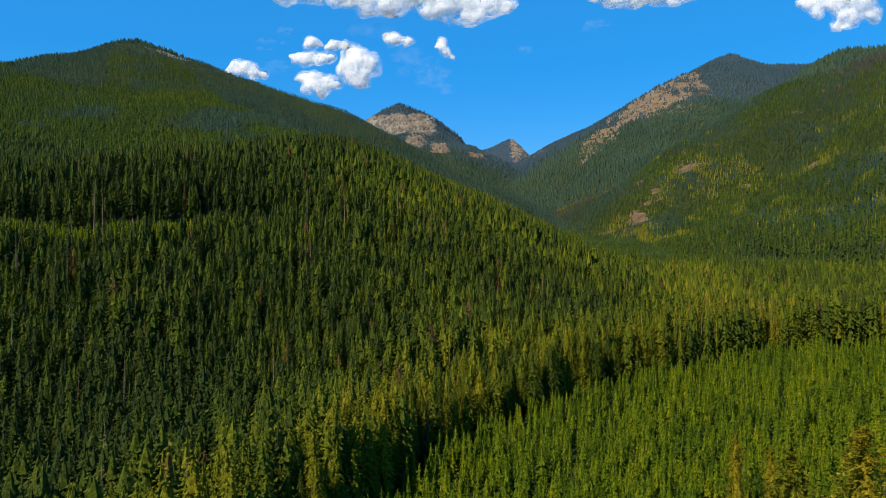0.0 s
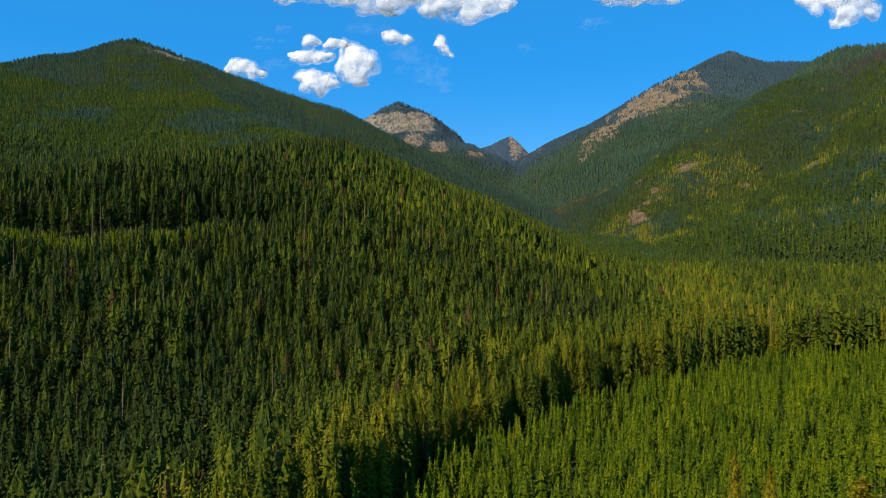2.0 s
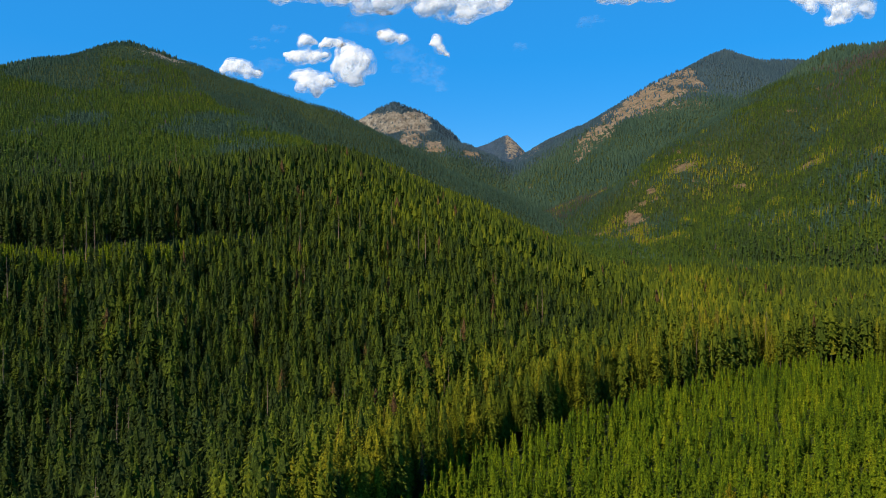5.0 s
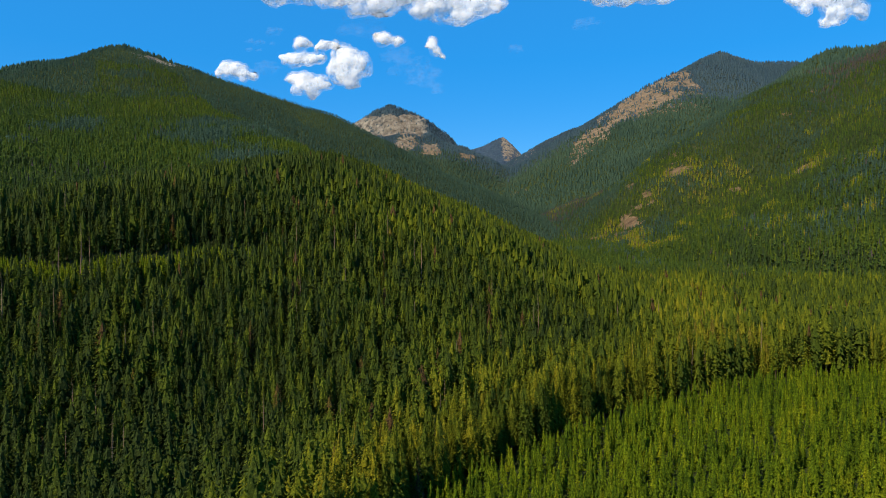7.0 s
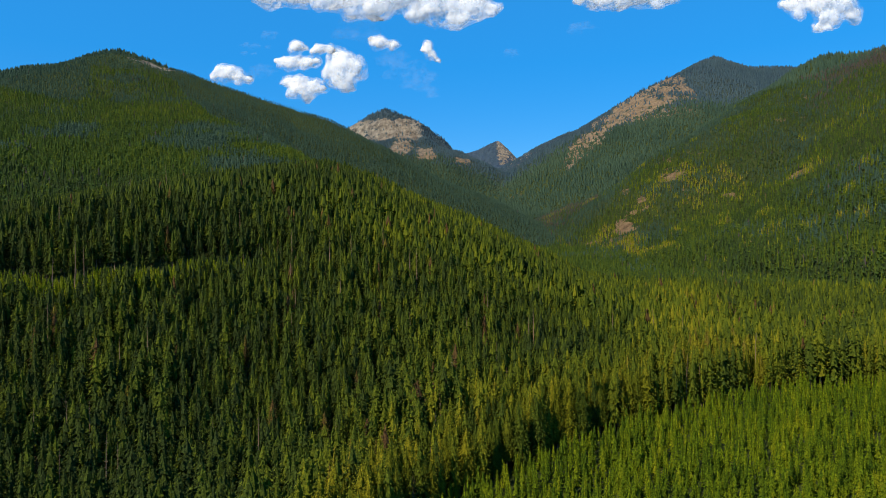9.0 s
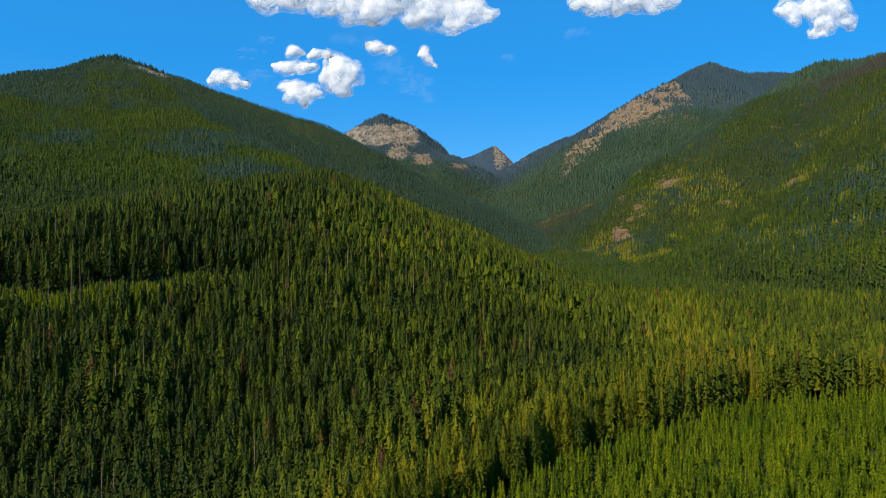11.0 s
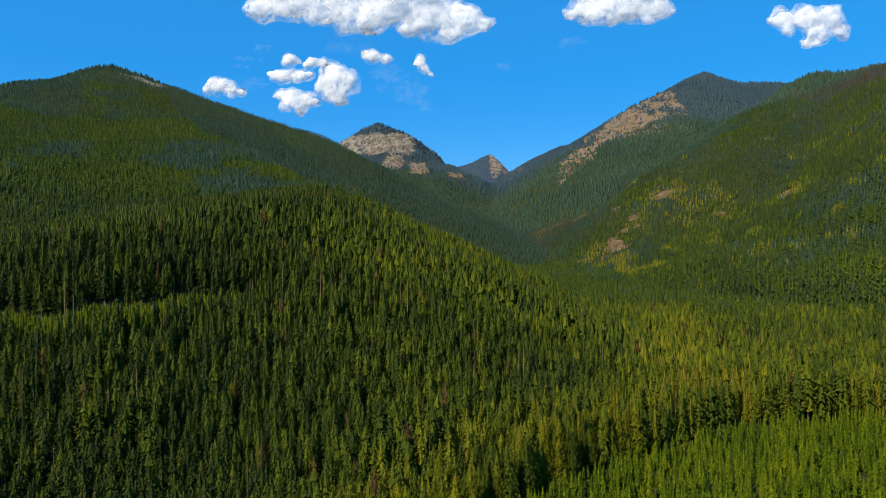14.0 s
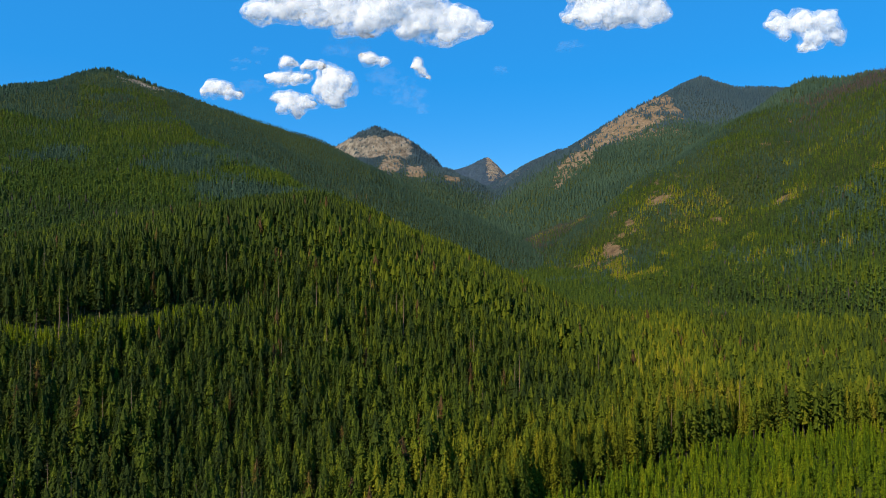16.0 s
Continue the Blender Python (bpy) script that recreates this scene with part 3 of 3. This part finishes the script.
stand("young_forest", "strip of bright young conifers below a forest track", SMALL, np.stack([x, y, z - 0.2], -1), h, 1.1 + 0.3 * g.random(x.shape), tint, [YOUNG, BARK])

# The young plantation on the flat.
x, y, g = scatter(102, 85, 450, 3.6)
z, who = land(x, y)
d = off_edge(x, y)
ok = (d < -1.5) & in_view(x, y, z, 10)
x, y, z, d = (q[ok] for q in (x, y, z, d))
h = (9.6 + 2.0 * fbm(x, y, 30, 3)) * (0.62 + 0.66 * g.random(x.shape))
tint = np.clip(0.42 + 0.3 * fbm(x, y, 26, 3) + 0.55 * (g.random(x.shape) - 0.5), 0, 1)
own = (y < 166) & (x > -10) & (x < 105) & (y > 118) & (g.random(x.shape) < 0.45)
ROWS_OWN = np.stack([x, y, z - 0.2, h, 0.9 + 0.35 * g.random(x.shape)], -1)[own]
x, y, z, h, tint = (q[~own] for q in (x, y, z, h, tint))
stand("plantation", "dense bright green plantation of young conifers on the valley floor", SMALL, np.stack([x, y, z - 0.2], -1), h, 0.9 + 0.35 * g.random(x.shape), tint, [YOUNG, BARK])


# Forest of the middle distance.
def far_forest(seed, near, far, gap, tall, kinds_of, label, fat, leaf):
    x, y, g = scatter(seed, near, far, gap)
    z, who = land(x, y)
    d = off_edge(x, y)
    bare, warm = bareness(x, y, z, who)
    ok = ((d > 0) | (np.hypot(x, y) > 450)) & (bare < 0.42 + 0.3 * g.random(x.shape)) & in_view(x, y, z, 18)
    x, y, z, who, d = (q[ok] for q in (x, y, z, who, d))
    h = tall * (1 + 0.16 * fbm(x, y, 50, 2)) * (0.68 + 0.46 * g.random(x.shape))
    tint, at, wide = wood_tint(x, y, d, who, g), np.stack([x, y, z - 0.4], -1), fat * (0.8 + 0.45 * g.random(x.shape))
    hill = who == NAMES.index("near_hill")
    high = np.clip((y - 780) / 250, 0, 1)
    patch = fbm(x, y, 130, 4)
    # Upper hill and sunlit spur tinted lighter: sunlight put into the needle colour.
    tint = np.where(hill, tint + 0.06 * np.clip((y - 450) / 200, 0, 1) + 0.10 * high * (patch > -0.05), tint)
    spur = (beside(x, y, [q[:2] for q in HILL_TOP])[0] > 0) & (beside(x, y, [(-640, 1250), (-860, 1760)])[0] < 40 * patch) & (y > 900)
    left = (who == NAMES.index("left_mountain")) | (who == NAMES.index("left_spur"))
    h = np.where(left, h * np.clip(1.5 - (y - 1230) / 600, 0.6, 1), h)
    tint = np.where(left & spur, tint + 0.10, tint)
    # Flanks away from the sun and far slopes: shade and haze put into colour.
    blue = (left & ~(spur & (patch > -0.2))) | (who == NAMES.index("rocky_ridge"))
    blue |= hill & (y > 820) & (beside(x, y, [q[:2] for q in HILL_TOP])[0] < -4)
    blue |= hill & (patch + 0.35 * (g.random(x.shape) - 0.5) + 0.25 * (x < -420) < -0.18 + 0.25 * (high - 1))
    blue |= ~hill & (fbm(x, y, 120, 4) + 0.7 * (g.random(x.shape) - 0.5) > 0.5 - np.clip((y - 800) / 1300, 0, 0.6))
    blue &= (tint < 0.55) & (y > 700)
    stand("forest", label, kinds_of, at[~blue], h[~blue], wide[~blue], tint[~blue], [leaf, BARK])
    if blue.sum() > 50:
        stand("forest", "conifer forest on mountain sides, haze and shade tinted into its needles", kinds_of, at[blue], h[blue], wide[blue], tint[blue], [HAZE_TINTED, BARK])


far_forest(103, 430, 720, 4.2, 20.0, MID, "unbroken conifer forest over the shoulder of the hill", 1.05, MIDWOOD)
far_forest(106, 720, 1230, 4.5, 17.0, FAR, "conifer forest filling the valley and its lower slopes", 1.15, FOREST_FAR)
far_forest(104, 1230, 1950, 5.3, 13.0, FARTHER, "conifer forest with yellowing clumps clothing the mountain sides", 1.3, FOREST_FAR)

# Sparse woods on the high ridges behind.
x, y, g = scatter(105, 1900, 4720, 7.0)
z, who = land(x, y)
bare, warm = bareness(x, y, z, who)
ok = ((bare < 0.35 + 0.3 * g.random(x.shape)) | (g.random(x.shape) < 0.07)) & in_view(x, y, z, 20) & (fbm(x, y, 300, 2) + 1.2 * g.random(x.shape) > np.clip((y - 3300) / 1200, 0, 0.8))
x, y, z, who = (q[ok] for q in (x, y, z, who))
h = 12.5 * (0.55 + 0.75 * g.random(x.shape)) * np.where(y > 3400, 0.62, 1) * np.where(who == NAMES.index("granite_dome"), 0.75, 1)
at, wide, tint = np.stack([x, y, z - 0.5], -1), 1.2 + 0.6 * g.random(x.shape), np.clip(0.3 + 0.35 * fbm(x, y, 160, 3) + 0.4 * (g.random(x.shape) - 0.5), 0, 1)
# Past 2500 m the trees turn blue, haze carried by their colour.
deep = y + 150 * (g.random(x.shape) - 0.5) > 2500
stand("forest", "forest on the flanks behind the valley, tinted with distance haze", FARTHEST, at[~deep], h[~deep], wide[~deep], tint[~deep], [HAZE_TINTED, BARK])
stand("forest", "forest thinning out among rocks on distant ridges, tinted blue for haze", FARTHEST, at[deep], h[deep], wide[deep], tint[deep], [HAZE_BLUE, BARK])


# ---- trees one can tell apart ----
def trunk_mesh(name, seed, sides, thick, material, top=0.96):
    """A tapered, slightly bowed trunk one high."""
    g = np.random.default_rng(seed)
    bow = (g.random(2) - 0.5) * 0.02
    v, f = [], []
    for k in range(6):
        u = k / 5
        r = thick * (1 - 0.93 * u) * (1.25 if k == 0 else 1)
        for i in range(sides):
            a = i * math.tau / sides
            v.append((r * math.cos(a) + bow[0] * math.sin(u * math.pi), r * math.sin(a) + bow[1] * math.sin(u * math.pi), -0.02 + u * top))
    for k in range(5):
        for i in range(sides):
            a, b = k * sides + i, k * sides + (i + 1) % sides
            f.append((a, b, b + sides, a + sides))
    return mesh_of(name, np.array(v), np.array(f), [material], smooth=True)


def tree_thing(name, seed, material, label, category, group, **shape):
    """An Empty at the foot with a trunk and a crown of boughs."""
    root = tagged(new(name), label, category, group)
    part("trunk", trunk_mesh("trunk", seed, 7, 0.013, BARK), root)
    v, f, m = conifer(seed, **shape)
    part("crown", mesh_of("crown", v, f, [material]), root)
    return root


def pine_mesh(seed, width, bare):
    """A broad crown of limbs that carry tufts of needles."""
    g = np.random.default_rng(seed)
    v, f = [], []
    for z0, z1, w in ((bare + 0.04, 0.55, 0.55), (0.35, 0.78, 0.42), (0.6, 0.95, 0.28)):
        base = len(v)
        v += [(width * w * g.uniform(0.7, 1.2) * math.cos(i * 0.9), width * w * g.uniform(0.7, 1.2) * math.sin(i * 0.9), z0 + 0.05 * g.random()) for i in range(7)] + [(0, 0, z1)]
        f += [(base + i, base + (i + 1) % 7, base + 7) for i in range(7)]
    for k in range(90):
        u = (k + g.random()) / 90
        z0 = bare + (0.97 - bare) * u
        reach = width * (1 - u) ** 0.55 * min(1, 0.55 + 2 * u) * (0.7 + 0.5 * g.random())
        a = k * 2.4 + g.random()
        for j in range(26):
            along = reach * (0.12 + 0.88 * (j + g.random()) / 26)
            side = (g.random() - 0.5) * 0.5 * along
            cx, cy = along * math.cos(a) - side * math.sin(a), along * math.sin(a) + side * math.cos(a)
            cz = z0 + 0.1 * along + (g.random() - 0.5) * 0.045
            for _ in range(5):
                b, e, r = g.random() * math.tau, g.uniform(-0.9, 1.2), 0.0095 * (0.7 + 0.7 * g.random())
                dx, dy, dz = r * math.cos(b) * math.cos(e), r * math.sin(b) * math.cos(e), r * math.sin(e)
                base = len(v)
                v += [(cx, cy, cz), (cx + 0.6 * dx - 0.4 * dy, cy + 0.6 * dy + 0.4 * dx, cz + 0.6 * dz), (cx + dx, cy + dy, cz + dz), (cx + 0.6 * dx + 0.4 * dy, cy + 0.6 * dy - 0.4 * dx, cz + 0.6 * dz)]
                f += [(base, base + 1, base + 2), (base, base + 2, base + 3)]
    return mesh_of("crown", np.array(v), np.array(f), [PINE_OWN])


def pine(seed, width, bare):
    root = tagged(new("pine"), "broad golden-green pine on the near knoll above the plantation", "tree", "pines on the knoll")
    part("trunk", trunk_mesh("trunk", seed, 7, 0.013, BARK), root)
    part("crown", pine_mesh(seed, width, bare), root)
    return root


def plant(protos, places, seed):
    """Copies of the prototypes over the places; the prototypes take the first ones."""
    g = np.random.default_rng(seed)
    for k, (x, y, z, h, w) in enumerate(places):
        p = protos[k % len(protos)]
        m = Matrix.Translation((x, y, z)) @ Matrix.Rotation(g.random() * math.tau, 4, "Z") @ Matrix.Rotation((g.random() - 0.5) * 0.05, 4, "X")
        ob = p if k < len(protos) else copy_thing(p, m)
        ob.matrix_basis = m @ Matrix.Diagonal((h * w, h * w, h, 1))


def kinds(name, material, label, category, group, shapes):
    return [tree_thing(name, q, material, label, category, group, sprays=a, size=b, width=w, bare=lo, droop=dr, taper=tp, trunk=False, sides=6, tiers=4) for q, a, b, w, lo, dr, tp in shapes]


dark = FRONT[FRONT[:, 5] < 0.5][:, :5]
fair = FRONT[FRONT[:, 5] >= 0.5][:, :5]
plant(kinds("conifer", FIR_OWN, "tall dark green conifer at the front of the old forest", "tree", "tall trees along the forest front",
            ((501, 480, 0.036, 0.12, 0.08, 0.35, 0.62), (502, 480, 0.036, 0.135, 0.12, 0.3, 0.55), (503, 480, 0.034, 0.11, 0.07, 0.4, 0.7), (504, 480, 0.036, 0.14, 0.2, 0.2, 0.48))), dark, 11)
plant(kinds("larch", FOREST_OWN, "tall yellow-green larch at the front of the old forest", "tree", "tall trees along the forest front",
            ((511, 520, 0.034, 0.125, 0.12, 0.2, 0.5), (512, 520, 0.032, 0.11, 0.08, 0.25, 0.48), (513, 520, 0.036, 0.145, 0.2, 0.15, 0.45))), fair, 12)
plant(kinds("young_conifer", YOUNG_OWN, "young bright green conifer in a dense plantation", "tree", "young trees of the plantation",
            ((521, 280, 0.052, 0.20, 0.02, 0.2, 0.85), (522, 280, 0.052, 0.175, 0.02, 0.2, 0.8), (523, 280, 0.052, 0.23, 0.02, 0.15, 0.9), (524, 280, 0.052, 0.19, 0.02, 0.2, 0.8))), ROWS_OWN, 13)
PINES = [(31, 60, 44.5, 1.0), (40, 63, 46, 1.1), (36, 68, 38, 1.0), (62, 142, 24, 0.8), (72.6, 149, 19, 0.9), (47, 62, 42, 1.1)]
pines = [(x, y, float(land(x, y)[0]) - 0.2, top - float(land(x, y)[0]), w) for x, y, top, w in PINES]
plant([pine(531, 0.22, 0.06), pine(532, 0.25, 0.08), pine(533, 0.20, 0.05)], pines, 14)


def dead_tree():
    root = tagged(new("dead_tree"), "bare grey dead conifer trunk among living trees", "dead tree", "dead trees in the forest")
    part("trunk", trunk_mesh("trunk", 601, 7, 0.011, DEADWOOD, 1.0), root)
    stub = trunk_mesh("branch", 602, 4, 0.0025, DEADWOOD, 0.05)
    for k in range(9):
        b = part("branch", stub, root)
        b.matrix_basis = Matrix.Translation((0, 0, 0.35 + 0.065 * k)) @ Matrix.Rotation(k * 2.4, 4, "Z") @ Matrix.Rotation(1.75, 4, "Y")
    return root


g = np.random.default_rng(77)
snag = dead_tree()
count = 0
while count < 70:
    x, y = g.uniform(-200, 200), g.uniform(120, 430)
    if abs(x) > 0.7 * y or off_edge(np.array([x]), np.array([y]))[0] < 2:
        continue
    h = g.uniform(20, 31)
    m = Matrix.Translation((x, y, float(land(x, y)[0]) - 0.3)) @ Matrix.Rotation(g.random() * 6, 4, "Z") @ Matrix.Rotation(g.uniform(-0.03, 0.03), 4, "X")
    ob = snag if count == 0 else copy_thing(snag, m)
    ob.matrix_basis = m @ Matrix.Diagonal((h, h, h, 1))
    count += 1


# ---- clouds ----
def ball(level):
    bm = bmesh.new()
    bmesh.ops.create_icosphere(bm, subdivisions=level, radius=1.0)
    v = np.array([q.co for q in bm.verts])
    f = np.array([[q.index for q in face.verts] for face in bm.faces])
    bm.free()
    return v, f


BALLS = {2: ball(2), 3: ball(3), 4: ball(4)}


def puffs(lobes, level, seed, stretch=0.0):
    """Lumpy billows: (x, y, z, radius) each."""
    v, f = BALLS[level]
    g = np.random.default_rng(seed)
    vs, fs = [], []
    for i, (cx, cy, cz, r) in enumerate(lobes):
        o = g.random(3) * 50
        lump = np.array([0.20 * noise.fractal(Vector(p * 1.5 + o), 0.9, 2.1, 4) for p in v])
        q = v * (1 + lump)[:, None] * r * (1 + stretch, 1, 1)
        q[:, 2] = np.where(q[:, 2] < 0, q[:, 2] * 0.6, q[:, 2])
        # Flattened front to back, so the side towards the camera catches the sun.
        q[:, 1] *= 0.32
        vs.append(q + (cx, cy, cz))
        fs.append(f + i * len(v))
    return np.concatenate(vs), np.concatenate(fs)


BILLOW = bpy.data.textures.new("billow", "CLOUDS")
BILLOW.noise_scale, BILLOW.noise_depth = 95.0, 1
CURL = bpy.data.textures.new("curl", "CLOUDS")
CURL.noise_scale, CURL.noise_depth = 14.0, 3
M = 4400 / 1193.5


def cloud(lobes, seed, label, thin=False):
    """A fair-weather cloud 4.4 km ahead: one body of billows inside two thinner shells. Lobes: across, down, radius, in
    pixels of the camera's first view.
    """
    g = np.random.default_rng(seed)
    lobes = np.array(lobes, float)
    cx, cz = lobes[:, 0].mean(), lobes[:, 1].mean()
    root = tagged(new("cloud"), label, "cloud", "fair-weather clouds")
    root.location = ((cx - 784) * M, 4400, 62 + (441 - cz) * M)
    body = []
    for px, py, r in lobes:
        x, z, r = (px - cx) * M, (cz - py) * M, r * M
        body.append((x, 0, z, r))
        for _ in range(9):
            a, b = g.random() * math.tau, g.uniform(-0.5, 0.2)
            e = r * g.uniform(0.45, 0.85)
            body.append((x + e * math.cos(a), r * b * 0.7, z + e * math.sin(a), r * g.uniform(0.35, 0.55)))
    if thin:
        body = [(x + g.uniform(-1, 1) * 1.3 * r, 0, z + g.uniform(-1, 1) * 0.8 * r, r * g.uniform(0.12, 0.38)) for x, _, z, r in body[::10] for _ in range(22)]
    body = np.array(body)
    layers = ((("veil", VEIL, 1.3, 26.0), ("veil", VEIL, 0.8, 22.0)) if thin else
              (("cloud_body", CLOUD, 0.84, 14.0), ("fringe", WISP, 0.88, 14.0), ("fringe", HAZE, 1.02, 24.0), ("fringe", HAZE, 1.18, 42.0)))
    for k, (name, mat, swell, ragged) in enumerate(layers):
        billows = body if k or thin else body[::10]
        v, f = puffs(billows * (1, 1, 1, swell), 2 if k else 3, seed + k, 1.0 if thin else 0.0)
        ob = part(name, mesh_of(name, v, f, [mat], smooth=True), root, "" if name == "cloud_body" else "thin ragged white fringe")
        re = ob.modifiers.new("remesh", "REMESH")
        re.mode, re.voxel_size, re.use_smooth_shade = "VOXEL", 6.0 if thin else 12.0, True
        if not thin:
            sm = ob.modifiers.new("smooth", "SMOOTH")
            sm.factor, sm.iterations = 0.5, 6 if k else 8
        for tex, power in ((BILLOW, ragged), (CURL, (0.3 if k or thin else 0.06) * ragged)):
            dm = ob.modifiers.new("displace", "DISPLACE")
            dm.texture, dm.strength, dm.texture_coords, dm.mid_level = tex, power, "LOCAL", 0.5
    return root


SMALL_CLOUDS = [
    [(550, 77, 14), (567, 80, 9)],
    [(592, 83, 12), (610, 82, 12), (580, 84, 8)],
    [(516, 102, 8), (527, 104, 12), (541, 107, 14), (556, 106, 15), (571, 105, 14), (586, 103, 10)],
    [(626, 99, 20), (645, 116, 26), (622, 122, 24), (632, 138, 24), (642, 150, 15)],
    [(538, 140, 15), (556, 148, 21), (578, 150, 18), (594, 150, 12), (570, 166, 13)],
    [(425, 122, 17), (445, 128, 17), (465, 134, 11), (405, 128, 9)],
    [(685, 66, 10), (700, 72, 15), (722, 75, 12)],
    [(783, 76, 11), (790, 92, 11), (800, 103, 8), (774, 84, 7)],
]
BROAD_CLOUDS = [
    [(500, -12, 26), (560, -25, 52), (640, -20, 55), (720, -15, 55), (800, -5, 44), (860, 5, 34), (690, 10, 28), (620, 2, 22), (770, 20, 24), (835, 27, 24), (895, 14, 17)],
    [(1050, -2, 14), (1090, -15, 38), (1150, -15, 42), (1205, -15, 34), (1130, 4, 18)],
    [(1420, 6, 11), (1440, 8, 24), (1480, 5, 28), (1520, 8, 28), (1500, 35, 22), (1480, 50, 13), (1545, 25, 18)],
]
VEILS = [
    [(1050, 47, 10), (1072, 42, 9), (1040, 49, 6)],
    [(488, 118, 12), (510, 119, 5)],
    [(460, 71, 5), (480, 74, 6), (500, 76, 4)],
    [(460, 86, 4), (476, 88, 4)],
    [(505, 56, 9)],
    [(660, 45, 26), (720, 100, 18), (745, 120, 20), (765, 140, 18), (790, 160, 9)],
    [(931, 89, 8)],
]
for k, lobes in enumerate(SMALL_CLOUDS):
    cloud(lobes, 200 + k, "small bright white cumulus cloud with soft ragged edges")
for k, lobes in enumerate(BROAD_CLOUDS):
    cloud(lobes, 300 + k, "broad white cumulus cloud with a greyish underside")
for k, lobes in enumerate(VEILS):
    cloud(lobes, 400 + k, "thin torn veil of white cloud", True)
